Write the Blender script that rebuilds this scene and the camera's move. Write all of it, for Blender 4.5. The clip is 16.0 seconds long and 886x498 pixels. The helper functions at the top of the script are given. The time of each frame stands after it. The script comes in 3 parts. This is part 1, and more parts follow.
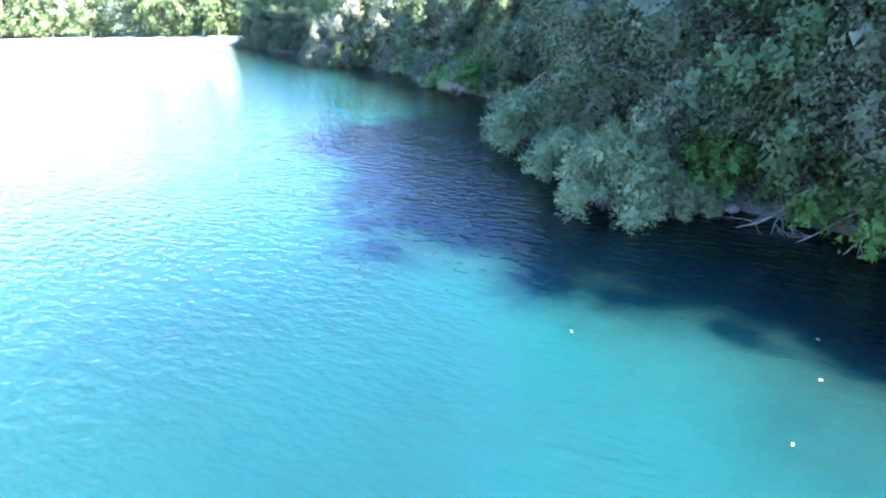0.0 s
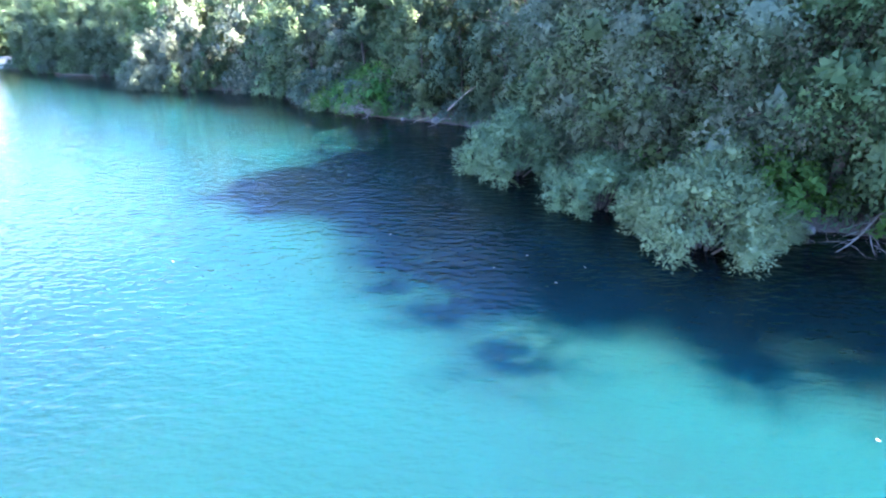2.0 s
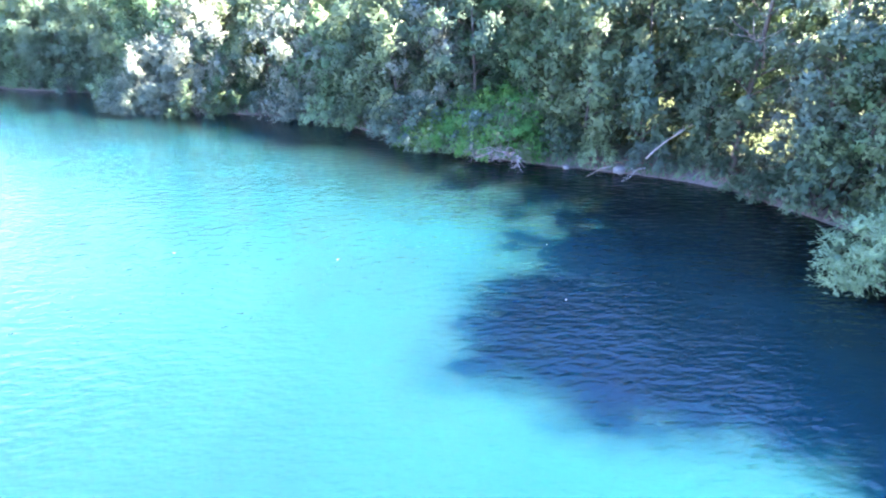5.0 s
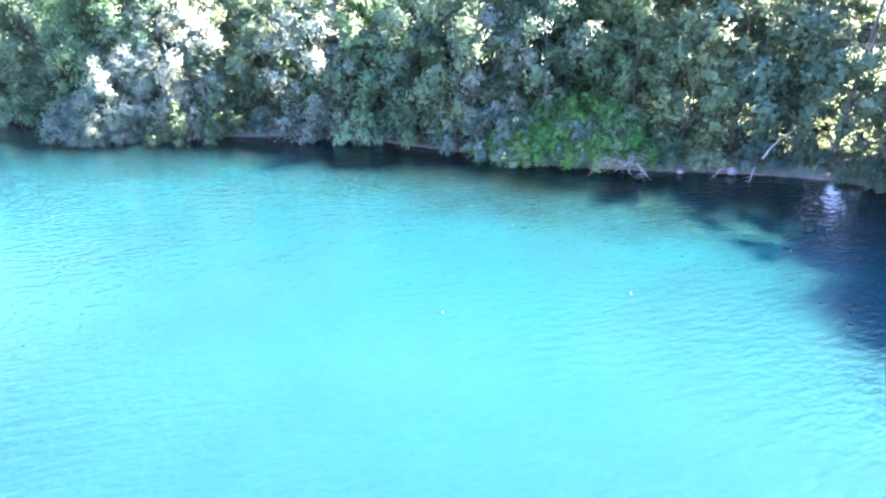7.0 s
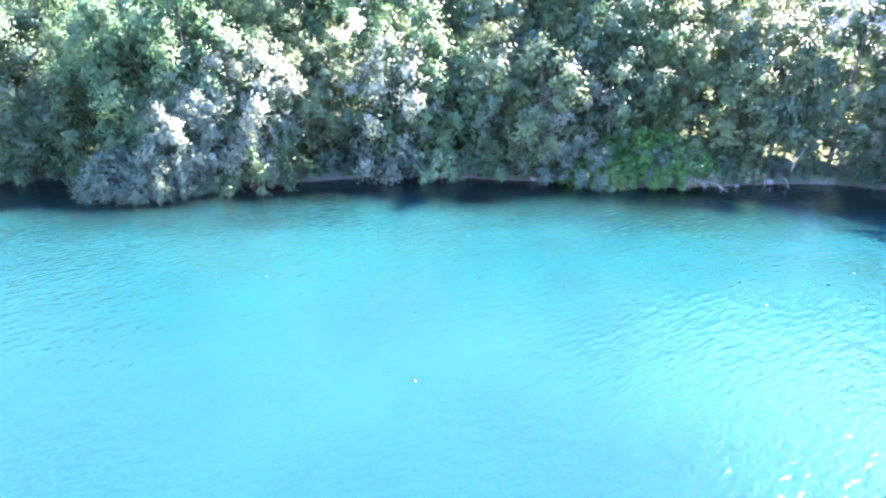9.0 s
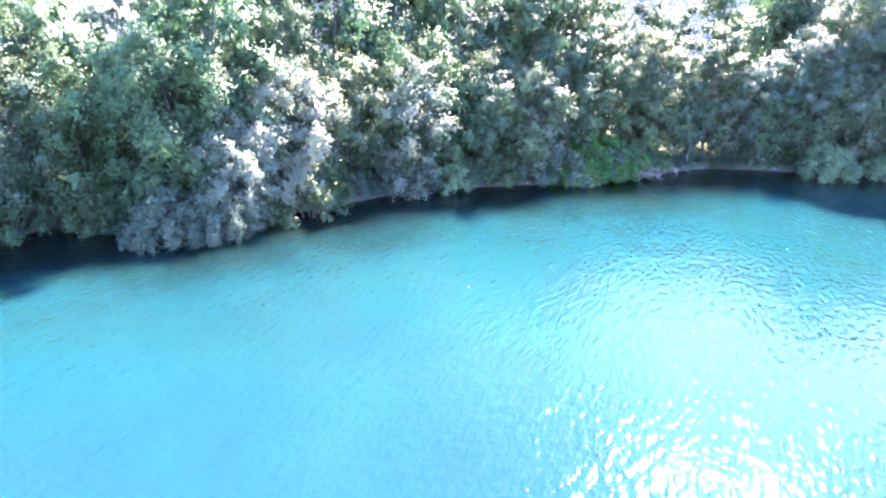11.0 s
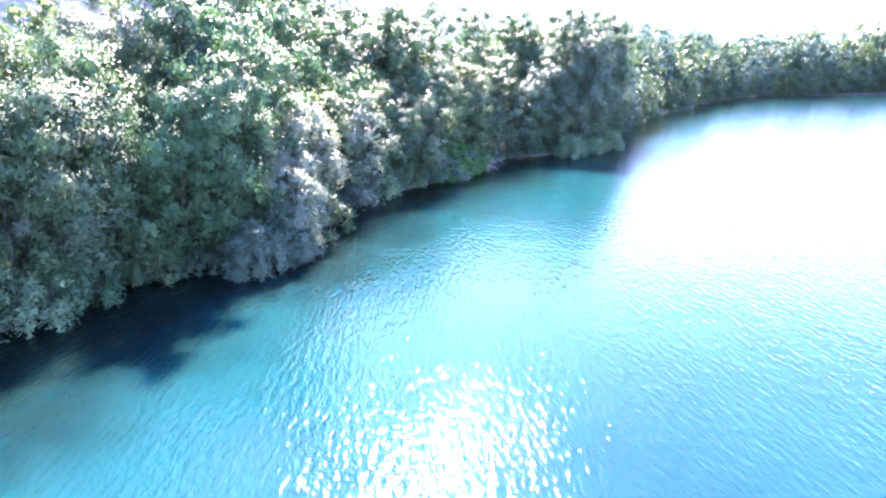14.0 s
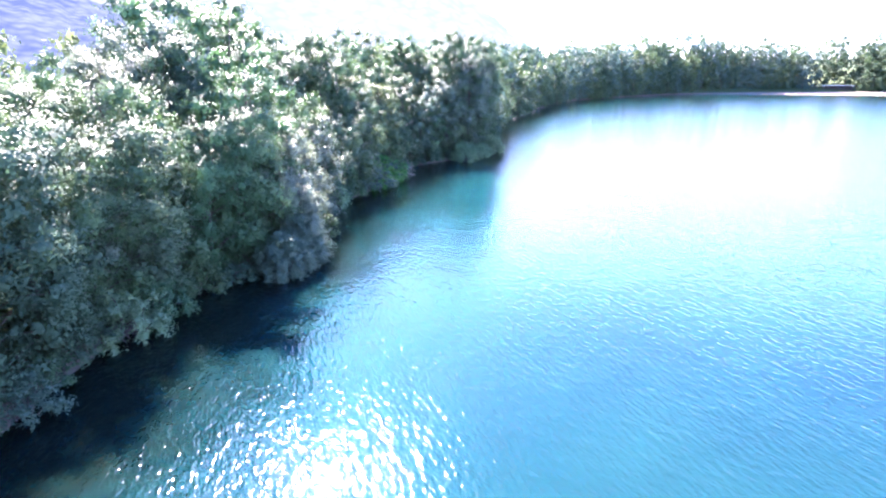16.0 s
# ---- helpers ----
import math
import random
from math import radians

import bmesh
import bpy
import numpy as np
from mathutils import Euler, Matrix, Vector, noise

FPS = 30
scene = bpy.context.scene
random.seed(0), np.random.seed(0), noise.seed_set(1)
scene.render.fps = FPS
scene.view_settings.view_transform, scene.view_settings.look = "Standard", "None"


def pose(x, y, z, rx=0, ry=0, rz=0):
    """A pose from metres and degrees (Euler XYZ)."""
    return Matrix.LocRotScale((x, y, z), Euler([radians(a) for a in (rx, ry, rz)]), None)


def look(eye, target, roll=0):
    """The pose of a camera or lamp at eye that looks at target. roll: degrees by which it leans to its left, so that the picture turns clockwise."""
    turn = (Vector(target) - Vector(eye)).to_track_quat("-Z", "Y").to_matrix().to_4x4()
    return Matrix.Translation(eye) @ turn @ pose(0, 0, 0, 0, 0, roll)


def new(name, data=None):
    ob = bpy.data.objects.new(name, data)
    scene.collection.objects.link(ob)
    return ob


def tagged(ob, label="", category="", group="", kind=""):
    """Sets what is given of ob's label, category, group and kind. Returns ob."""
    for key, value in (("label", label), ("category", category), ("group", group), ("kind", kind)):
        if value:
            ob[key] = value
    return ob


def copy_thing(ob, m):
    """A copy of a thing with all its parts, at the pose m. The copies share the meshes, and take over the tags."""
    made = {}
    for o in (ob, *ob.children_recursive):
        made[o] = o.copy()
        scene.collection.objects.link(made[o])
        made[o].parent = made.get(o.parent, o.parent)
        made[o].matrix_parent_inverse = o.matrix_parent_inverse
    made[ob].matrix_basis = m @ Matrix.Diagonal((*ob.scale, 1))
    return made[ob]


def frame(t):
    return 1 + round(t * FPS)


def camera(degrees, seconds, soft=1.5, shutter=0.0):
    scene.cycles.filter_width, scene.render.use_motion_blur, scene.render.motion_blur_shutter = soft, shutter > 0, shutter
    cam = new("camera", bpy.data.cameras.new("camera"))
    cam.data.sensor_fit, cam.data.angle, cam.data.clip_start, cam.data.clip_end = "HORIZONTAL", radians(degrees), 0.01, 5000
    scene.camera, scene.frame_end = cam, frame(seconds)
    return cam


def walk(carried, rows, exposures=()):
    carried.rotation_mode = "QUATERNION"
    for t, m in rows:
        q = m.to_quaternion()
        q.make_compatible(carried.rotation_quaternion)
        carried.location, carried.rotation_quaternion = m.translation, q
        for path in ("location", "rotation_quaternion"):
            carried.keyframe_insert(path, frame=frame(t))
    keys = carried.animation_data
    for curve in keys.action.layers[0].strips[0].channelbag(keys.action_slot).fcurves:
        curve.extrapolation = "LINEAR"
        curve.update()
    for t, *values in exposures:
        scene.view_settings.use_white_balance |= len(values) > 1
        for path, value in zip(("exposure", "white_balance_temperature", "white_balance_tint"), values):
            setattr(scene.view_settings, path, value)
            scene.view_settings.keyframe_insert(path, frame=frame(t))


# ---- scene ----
cam = camera(79.6, 16.0, soft=2.2)
# seconds, the eye, the point it looks at, the roll
PATH = [
    (0, (-0.4, -0.185, 6.671), (-0.535, 1.62, 5.82), -2.3),
    (0.5, (-1.824, 1.16, 6.734), (-1.808, 2.971, 5.885), -2.4),
    (1, (-3.807, 2.557, 6.882), (-3.638, 4.365, 6.043), -2.1),
    (1.5, (-5.449, 3.699, 6.94), (-5.026, 5.463, 6.099), -2.3),
    (2, (-7.128, 5.313, 6.951), (-6.625, 7.055, 6.107), -2.3),
    (2.5, (-8.043, 7.318, 6.96), (-7.52, 9.052, 6.111), -2.3),
    (3, (-8.606, 10.244, 7.007), (-8.059, 11.97, 6.157), -2.2),
    (3.5, (-9.114, 12.711, 7.1), (-8.522, 14.422, 6.249), -2.1),
    (4, (-10.437, 15.138, 7.223), (-9.84, 16.848, 6.376), -1.8),
    (4.5, (-12.111, 17.068, 7.265), (-11.463, 18.762, 6.42), -1.7),
    (5, (-14.275, 19.269, 7.279), (-13.586, 20.947, 6.438), -1.4),
    (5.2, (-15.177, 20.0, 7.299), (-14.453, 21.666, 6.461), -1.3),
    (7.3, (-26.018, 28.971, 7.854), (-24.811, 30.326, 7.013), -0.8),
    (7.5, (-27.17, 29.949, 7.88), (-25.926, 31.274, 7.046), -0.7),
    (8, (-30.241, 32.617, 8.034), (-28.884, 33.848, 7.232), -0.3),
    (8.5, (-33.085, 35.336, 8.215), (-31.617, 36.457, 7.447), 0.1),
    (9, (-35.933, 38.318, 8.394), (-34.345, 39.285, 7.656), 0.3),
    (9.2, (-36.922, 39.596, 8.44), (-35.289, 40.486, 7.706), 0.4),
    (11.3, (-45.401, 54.538, 9.693), (-43.532, 54.628, 8.988), 1.3),
    (11.5, (-45.975, 56.02, 9.717), (-44.101, 56.032, 9.017), 1.3),
    (12, (-47.198, 59.804, 9.778), (-45.328, 59.624, 9.094), 1.2),
    (12.5, (-48.0, 63.151, 9.884), (-46.149, 62.804, 9.21), 1.1),
    (13, (-48.844, 66.751, 10.028), (-47.04, 66.194, 9.369), 0.9),
    (13.5, (-49.256, 69.967, 10.227), (-47.516, 69.225, 9.576), 0.7),
    (14, (-49.55, 73.576, 10.469), (-47.898, 72.647, 9.83), 0.4),
    (14.5, (-49.631, 76.606, 10.797), (-48.059, 75.548, 10.16), 0.3),
    (15, (-49.713, 79.847, 11.159), (-48.224, 78.669, 10.53), 0.0),
    (15.5, (-49.873, 82.438, 11.5), (-48.467, 81.16, 10.876), -0.2),
    (16, (-50.216, 85.105, 11.757), (-48.893, 83.736, 11.145), -0.8),
]
walk(cam, [(t, look(eye, target, roll)) for t, eye, target, roll in PATH], [(0.0, 4.22, 6200, 17), (3.0, 4.54, 6250, 23), (5.0, 4.9, 6300, 28), (9.0, 4.66, 6150, 27), (12.0, 4.46, 6100, 34), (14.5, 4.2, 6000, 34), (16.0, 3.98, 5900, 32)])

# ---------------------------------------------------------------- light
SUN_AZ, SUN_EL = 118.5, 42.5      # degrees clockwise from +y, and above the horizon
to_sun = Vector((math.sin(radians(SUN_AZ)) * math.cos(radians(SUN_EL)), math.cos(radians(SUN_AZ)) * math.cos(radians(SUN_EL)), math.sin(radians(SUN_EL))))
sun = new("sun", bpy.data.lights.new("sun", "SUN"))
sun.data.energy, sun.data.angle, sun.data.color = 5.0, radians(0.55), (1.0, 0.91, 0.78)
sun.matrix_world = look(to_sun * 300, (0, 0, 0))
world = bpy.data.worlds.new("sky")
scene.world = world
world.use_nodes = True
wn = world.node_tree.nodes
sky = wn.new("ShaderNodeTexSky")
sky.sky_type, sky.sun_disc = "NISHITA", False
sky.sun_elevation, sky.sun_rotation = radians(SUN_EL), radians(SUN_AZ)
sky.air_density, sky.dust_density, sky.ozone_density = 1.0, 0.7, 4.0
# haze that whitens the sky towards the horizon, the same all round
wl = world.node_tree.links
height = wn.new("ShaderNodeSeparateXYZ")
wl.new(wn.new("ShaderNodeTexCoord").outputs["Generated"], height.inputs[0])
haze = wn.new("ShaderNodeValToRGB")
for k, (p, v) in zip((haze.color_ramp.elements.new(0.1), haze.color_ramp.elements.new(0.26), haze.color_ramp.elements[0], haze.color_ramp.elements[3]), ((0.06, 0.58), (0.15, 0.12), (0.0, 0.92), (0.27, 0.0))):
    k.position, k.color = p, (v, v, v, 1)
wl.new(height.outputs["Z"], haze.inputs[0])
white = wn.new("ShaderNodeMix")
white.data_type = "RGBA"
wl.new(haze.outputs[0], white.inputs[0])
clear_sky = wn.new("ShaderNodeMix")
clear_sky.data_type, clear_sky.blend_type = "RGBA", "MULTIPLY"
clear_sky.inputs[0].default_value = 1.0
wl.new(sky.outputs[0], clear_sky.inputs[6])
clear_sky.inputs[7].default_value = (0.6, 0.94, 1.32, 1)
wl.new(clear_sky.outputs[2], white.inputs[6])
white.inputs[7].default_value = (12.0, 12.6, 13.4, 1)
# the low haze is brightest towards the sun and away from it
toward = wn.new("ShaderNodeVectorMath")
toward.operation = "DOT_PRODUCT"
wl.new(height.inputs[0].links[0].from_socket, toward.inputs[0])
toward.inputs[1].default_value = Vector((to_sun.x, to_sun.y, 0)).normalized()
glow = wn.new("ShaderNodeMath")
glow.operation = "MULTIPLY"
wl.new(toward.outputs["Value"], glow.inputs[0])
wl.new(toward.outputs["Value"], glow.inputs[1])
lit = wn.new("ShaderNodeMix")
lit.data_type, lit.blend_type = "RGBA", "ADD"
low_haze = wn.new("ShaderNodeValToRGB")
for k, (p, v) in zip((low_haze.color_ramp.elements.new(0.2), low_haze.color_ramp.elements[0], low_haze.color_ramp.elements[2]), ((0.24, 0.42), (0.0, 1.0), (0.6, 0.04))):
    k.position, k.color = p, (v, v, v, 1)
wl.new(height.outputs["Z"], low_haze.inputs[0])
both = wn.new("ShaderNodeMath")
both.operation = "MULTIPLY"
side = wn.new("ShaderNodeMapRange")
side.inputs[1].default_value, side.inputs[2].default_value, side.inputs[3].default_value, side.inputs[4].default_value = -0.6, 0.6, 0.6, 1.0
wl.new(toward.outputs["Value"], side.inputs[0])
uneven = wn.new("ShaderNodeMath")
uneven.operation = "MULTIPLY"
wl.new(glow.outputs[0], uneven.inputs[0])
wl.new(side.outputs[0], uneven.inputs[1])
wl.new(uneven.outputs[0], both.inputs[0])
wl.new(low_haze.outputs[0], both.inputs[1])
wl.new(both.outputs[0], lit.inputs[0])
wl.new(white.outputs[2], lit.inputs[6])
lit.inputs[7].default_value = (8.5, 8.9, 9.6, 1)
wl.new(lit.outputs[2], wn["Background"].inputs[0])
wn["Background"].inputs[1].default_value = 0.050


# ---------------------------------------------------------------- materials
def material(name, rough=0.8, spec=0.3):
    m = bpy.data.materials.new(name)
    m.use_nodes = True
    b = m.node_tree.nodes["Principled BSDF"]
    b.inputs["Roughness"].default_value = rough
    b.inputs["Specular IOR Level"].default_value = spec
    return m, m.node_tree, b


def noise_node(nt, scale, detail=4.0, rough=0.55, stretch=None, turn=0.0, obj=False):
    tc = nt.nodes.new("ShaderNodeTexCoord")
    mp = nt.nodes.new("ShaderNodeMapping")
    nz = nt.nodes.new("ShaderNodeTexNoise")
    nz.inputs["Scale"].default_value, nz.inputs["Detail"].default_value, nz.inputs["Roughness"].default_value = scale, detail, rough
    if stretch:
        mp.inputs["Scale"].default_value = stretch
    mp.inputs["Rotation"].default_value = (0, 0, radians(turn))
    if obj:
        nt.links.new(tc.outputs["Object"], mp.inputs["Vector"])
    else:
        g = nt.nodes.new("ShaderNodeNewGeometry")
        nt.links.new(g.outputs["Position"], mp.inputs["Vector"])
    nt.links.new(mp.outputs[0], nz.inputs["Vector"])
    return nz.outputs["Fac"]


def crests(nt, scale, turn, stretch, detail):
    """Wave heights with long crests that run at turn degrees from +x."""
    g = nt.nodes.new("ShaderNodeNewGeometry")
    mp = nt.nodes.new("ShaderNodeMapping")
    mp.vector_type = "TEXTURE"             # turns first, then stretches
    mp.inputs["Rotation"].default_value = (0, 0, radians(turn))
    mp.inputs["Scale"].default_value = (stretch, 1, 1)
    nt.links.new(g.outputs["Position"], mp.inputs["Vector"])
    nz = nt.nodes.new("ShaderNodeTexNoise")
    nz.inputs["Scale"].default_value, nz.inputs["Detail"].default_value, nz.inputs["Roughness"].default_value = scale, detail, 0.4
    nt.links.new(mp.outputs[0], nz.inputs["Vector"])
    return nz.outputs["Fac"]


def ramp(nt, fac, stops):
    r = nt.nodes.new("ShaderNodeValToRGB")
    e = r.color_ramp.elements
    while len(e) < len(stops):
        e.new(0.5)
    for k, (p, c) in zip(e, stops):
        k.position, k.color = p, (*c, 1)
    nt.links.new(fac, r.inputs[0])
    return r.outputs[0]


def mix(nt, fac, a, b, kind="MIX"):
    n = nt.nodes.new("ShaderNodeMix")
    n.data_type, n.blend_type = "RGBA", kind
    for sock, v in ((n.inputs[0], fac), (n.inputs[6], a), (n.inputs[7], b)):
        if isinstance(v, (int, float)):
            sock.default_value = v
        elif isinstance(v, tuple):
            sock.default_value = (*v, 1)
        else:
            nt.links.new(v, sock)
    return n.outputs[2]


def bump(nt, b, height, strength, dist):
    n = nt.nodes.new("ShaderNodeBump")
    n.inputs["Strength"].default_value, n.inputs["Distance"].default_value = strength, dist
    nt.links.new(height, n.inputs["Height"])
    nt.links.new(n.outputs[0], b.inputs["Normal"])
    return n


def math_node(nt, op, a, b):
    n = nt.nodes.new("ShaderNodeMath")
    n.operation = op
    for sock, v in zip(n.inputs, (a, b)):
        if isinstance(v, (int, float)):
            sock.default_value = v
        else:
            nt.links.new(v, sock)
    return n.outputs[0]


def leaf_material(name, dark, mid, pale, through_=0.16, rough=0.6):
    m, nt, b = material(name, rough, 0.3)
    g = nt.nodes.new("ShaderNodeNewGeometry")
    oi = nt.nodes.new("ShaderNodeObjectInfo")
    isl = ramp(nt, g.outputs["Random Per Island"], [(0.0, dark), (0.55, mid), (1.0, pale)])
    hs = nt.nodes.new("ShaderNodeHueSaturation")
    nt.links.new(isl, hs.inputs["Color"])
    nt.links.new(math_node(nt, "MULTIPLY_ADD", oi.outputs["Random"], 0.06), hs.inputs["Hue"])
    hs.inputs["Hue"].links[0].from_node.inputs[2].default_value = 0.47
    nt.links.new(math_node(nt, "MULTIPLY_ADD", noise_node(nt, 0.9, 2.0), 0.9), hs.inputs["Value"])
    hs.inputs["Value"].links[0].from_node.inputs[2].default_value = 0.55
    nt.links.new(hs.outputs[0], b.inputs["Base Color"])
    tr = nt.nodes.new("ShaderNodeBsdfTranslucent")
    nt.links.new(mix(nt, 1.0, hs.outputs[0], (1.7, 1.66, 1.4), "MULTIPLY"), tr.inputs["Color"])   # light passes through leaves yellower
    sh = nt.nodes.new("ShaderNodeMixShader")
    sh.inputs[0].default_value = through_
    out = nt.nodes["Material Output"]
    nt.links.new(b.outputs[0], sh.inputs[1])
    nt.links.new(tr.outputs[0], sh.inputs[2])
    nt.links.new(sh.outputs[0], out.inputs[0])
    return m


LEAF_GREEN = leaf_material("green_leaves", (0.056, 0.109, 0.047), (0.071, 0.132, 0.057), (0.092, 0.158, 0.074), 0.16)
LEAF_DARK = leaf_material("dark_leaves", (0.046, 0.091, 0.049), (0.061, 0.111, 0.062), (0.078, 0.132, 0.077), 0.16)
LEAF_GREY = leaf_material("grey_leaves", (0.065, 0.113, 0.079), (0.082, 0.139, 0.101), (0.106, 0.165, 0.126), 0.18)
LEAF_WILLOW = leaf_material("willow_leaves", (0.132, 0.212, 0.106), (0.168, 0.261, 0.134), (0.210, 0.308, 0.168), 0.2)
LEAF_YELLOW = leaf_material("pale_green_leaves", (0.093, 0.131, 0.057), (0.116, 0.158, 0.071), (0.144, 0.185, 0.090), 0.2)

LEAF_SILVER = leaf_material("silver_leaves", (0.118, 0.152, 0.107), (0.159, 0.196, 0.141), (0.210, 0.245, 0.184), 0.2)
LEAF_FRESH = leaf_material("fresh_green_leaves", (0.065, 0.175, 0.04), (0.085, 0.215, 0.05), (0.11, 0.25, 0.065), 0.35)
LEAF_POPLAR = leaf_material("grey_poplar_leaves", (0.074, 0.113, 0.072), (0.101, 0.146, 0.097), (0.131, 0.181, 0.127), 0.16)


def bark_material(name, a, c):
    m, nt, b = material(name, 0.9, 0.2)
    n = noise_node(nt, 6.0, 6.0, 0.65, (1, 1, 0.25), obj=True)
    nt.links.new(ramp(nt, n, [(0.3, a), (0.7, c)]), b.inputs["Base Color"])
    bump(nt, b, n, 0.6, 0.03)
    return m


BARK = bark_material("grey_brown_bark", (0.045, 0.038, 0.032), (0.16, 0.14, 0.12))
DEAD = bark_material("bleached_dead_wood", (0.16, 0.14, 0.12), (0.42, 0.38, 0.33))

DRY, nt, b = material("dry_leaf", 0.6, 0.4)
nt.links.new(ramp(nt, noise_node(nt, 20.0), [(0.3, (0.25, 0.22, 0.15)), (0.7, (0.45, 0.42, 0.33))]), b.inputs["Base Color"])

GROUND, nt, b = material("earth_bank", 0.95, 0.2)
n1, n2 = noise_node(nt, 0.5, 5.0), noise_node(nt, 9.0, 6.0, 0.7)
soil = ramp(nt, n2, [(0.3, (0.09, 0.076, 0.066)), (0.7, (0.25, 0.205, 0.175))])
green = ramp(nt, n2, [(0.3, (0.03, 0.05, 0.02)), (0.7, (0.09, 0.12, 0.04))])
zz = nt.nodes.new("ShaderNodeSeparateXYZ")
gg = nt.nodes.new("ShaderNodeNewGeometry")
nt.links.new(gg.outputs["Position"], zz.inputs[0])
grown = math_node(nt, "ADD", zz.outputs["Z"], math_node(nt, "MULTIPLY", n1, 0.8))
land = mix(nt, ramp(nt, grown, [(0.75, (0, 0, 0)), (1.0, (1, 1, 1))]), soil, green)
nt.links.new(land, b.inputs["Base Color"])
bump(nt, b, n2, 0.8, 0.08)

GRAVEL, nt, b = material("pale_shingle", 0.9, 0.25)
n2 = noise_node(nt, 7.0, 6.0, 0.75)
nt.links.new(ramp(nt, n2, [(0.3, (0.30, 0.28, 0.25)), (0.65, (0.62, 0.60, 0.55))]), b.inputs["Base Color"])
bump(nt, b, n2, 0.7, 0.05)

STONE, nt, b = material("grey_stone", 0.9, 0.25)
n2 = noise_node(nt, 9.0, 6.0, 0.7)
nt.links.new(ramp(nt, n2, [(0.3, (0.12, 0.115, 0.105)), (0.7, (0.28, 0.265, 0.24))]), b.inputs["Base Color"])
bump(nt, b, n2, 0.7, 0.03)

WATER, nt, b = material("turquoise_lake_water", 0.035, 0.5)
b.inputs["IOR"].default_value = 1.333
b.subsurface_method = "BURLEY"          # light spreads through the clear water
b.inputs["Subsurface Weight"].default_value = 1.0
b.inputs["Subsurface Radius"].default_value = (0.4, 1.7, 2.6)
b.inputs["Subsurface Scale"].default_value = 0.85
patch = ramp(nt, noise_node(nt, 0.07, 3.0, 0.5), [(0.36, (0.0040, 0.0220, 0.0278)), (0.5, (0.0047, 0.0260, 0.0302)), (0.66, (0.0056, 0.0315, 0.0335))])
# tree shade painted into the water colour near the bank, over a dark bed
fade_at = nt.nodes.new("ShaderNodeAttribute")
fade_at.attribute_name = "bed_depth"
bed_shade = ramp(nt, noise_node(nt, 0.9, 4.0, 0.6), [(0.35, (0.001, 0.004, 0.005)), (0.7, (0.004, 0.011, 0.010))])
clear = ramp(nt, math_node(nt, "ADD", fade_at.outputs["Fac"], math_node(nt, "MULTIPLY", noise_node(nt, 0.25, 3.0), 0.5)), [(0.5, (0, 0, 0)), (1.1, (1, 1, 1))])
shelf = nt.nodes.new("ShaderNodeAttribute")
shelf.attribute_name = "pale_shelf"        # the pale lake bed shows where the water is shallow
pale = math_node(nt, "MULTIPLY", shelf.outputs["Fac"], ramp(nt, noise_node(nt, 0.16, 3.0, 0.5), [(0.36, (0.15, 0.15, 0.15)), (0.62, (1, 1, 1))]))
nt.links.new(mix(nt, clear, bed_shade, mix(nt, pale, patch, (0.0016, 0.033, 0.040))), b.inputs["Base Color"])
w1 = crests(nt, 4.3, -25.0, 2.3, 1.0)
w2 = crests(nt, 9.0, -12.0, 1.7, 1.0)
w3 = crests(nt, 0.7, -40.0, 2.0, 1.0)
hgt = math_node(nt, "ADD", math_node(nt, "ADD", math_node(nt, "MULTIPLY", w1, 1.0), math_node(nt, "MULTIPLY", w2, 0.34)), math_node(nt, "MULTIPLY", w3, 0.9))
bump(nt, b, hgt, 1.0, 0.044)

# backdrop slope: the haze and the shading of tree clumps are put into its glow
def haze_glow_material(name, shade, bright, scale, strength):
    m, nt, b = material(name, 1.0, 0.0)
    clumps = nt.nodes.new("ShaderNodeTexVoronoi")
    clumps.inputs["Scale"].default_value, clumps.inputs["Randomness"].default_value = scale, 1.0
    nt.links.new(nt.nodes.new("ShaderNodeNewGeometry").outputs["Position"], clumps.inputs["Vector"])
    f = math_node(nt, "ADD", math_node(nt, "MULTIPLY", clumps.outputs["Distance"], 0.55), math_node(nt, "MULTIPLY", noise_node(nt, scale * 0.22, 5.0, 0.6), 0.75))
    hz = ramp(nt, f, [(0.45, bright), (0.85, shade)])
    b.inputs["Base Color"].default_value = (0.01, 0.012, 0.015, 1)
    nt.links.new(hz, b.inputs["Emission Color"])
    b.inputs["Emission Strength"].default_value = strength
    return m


HAZE_GLOW = haze_glow_material("hazy_forested_slope", (0.22, 0.32, 0.66), (0.62, 0.74, 1.0), 0.075, 0.06)
FAR_HAZE_GLOW = haze_glow_material("far_hazy_slope", (0.64, 0.80, 1.02), (0.88, 0.97, 1.08), 0.03, 0.075)


# ---------------------------------------------------------------- mesh helpers
def part(name, mesh, mat, parent=None, label=""):
    ob = new(name, mesh)
    if not mesh.materials:
        mesh.materials.append(mat)
    if parent:
        ob.parent = parent
    return tagged(ob, label)


def mesh_from(name, verts, faces, smooth=False):
    me = bpy.data.meshes.new(name)
    me.from_pydata([tuple(v) for v in verts], [], [tuple(int(i) for i in q) for q in faces])
    if smooth:
        me.polygons.foreach_set("use_smooth", [True] * len(me.polygons))
    return me


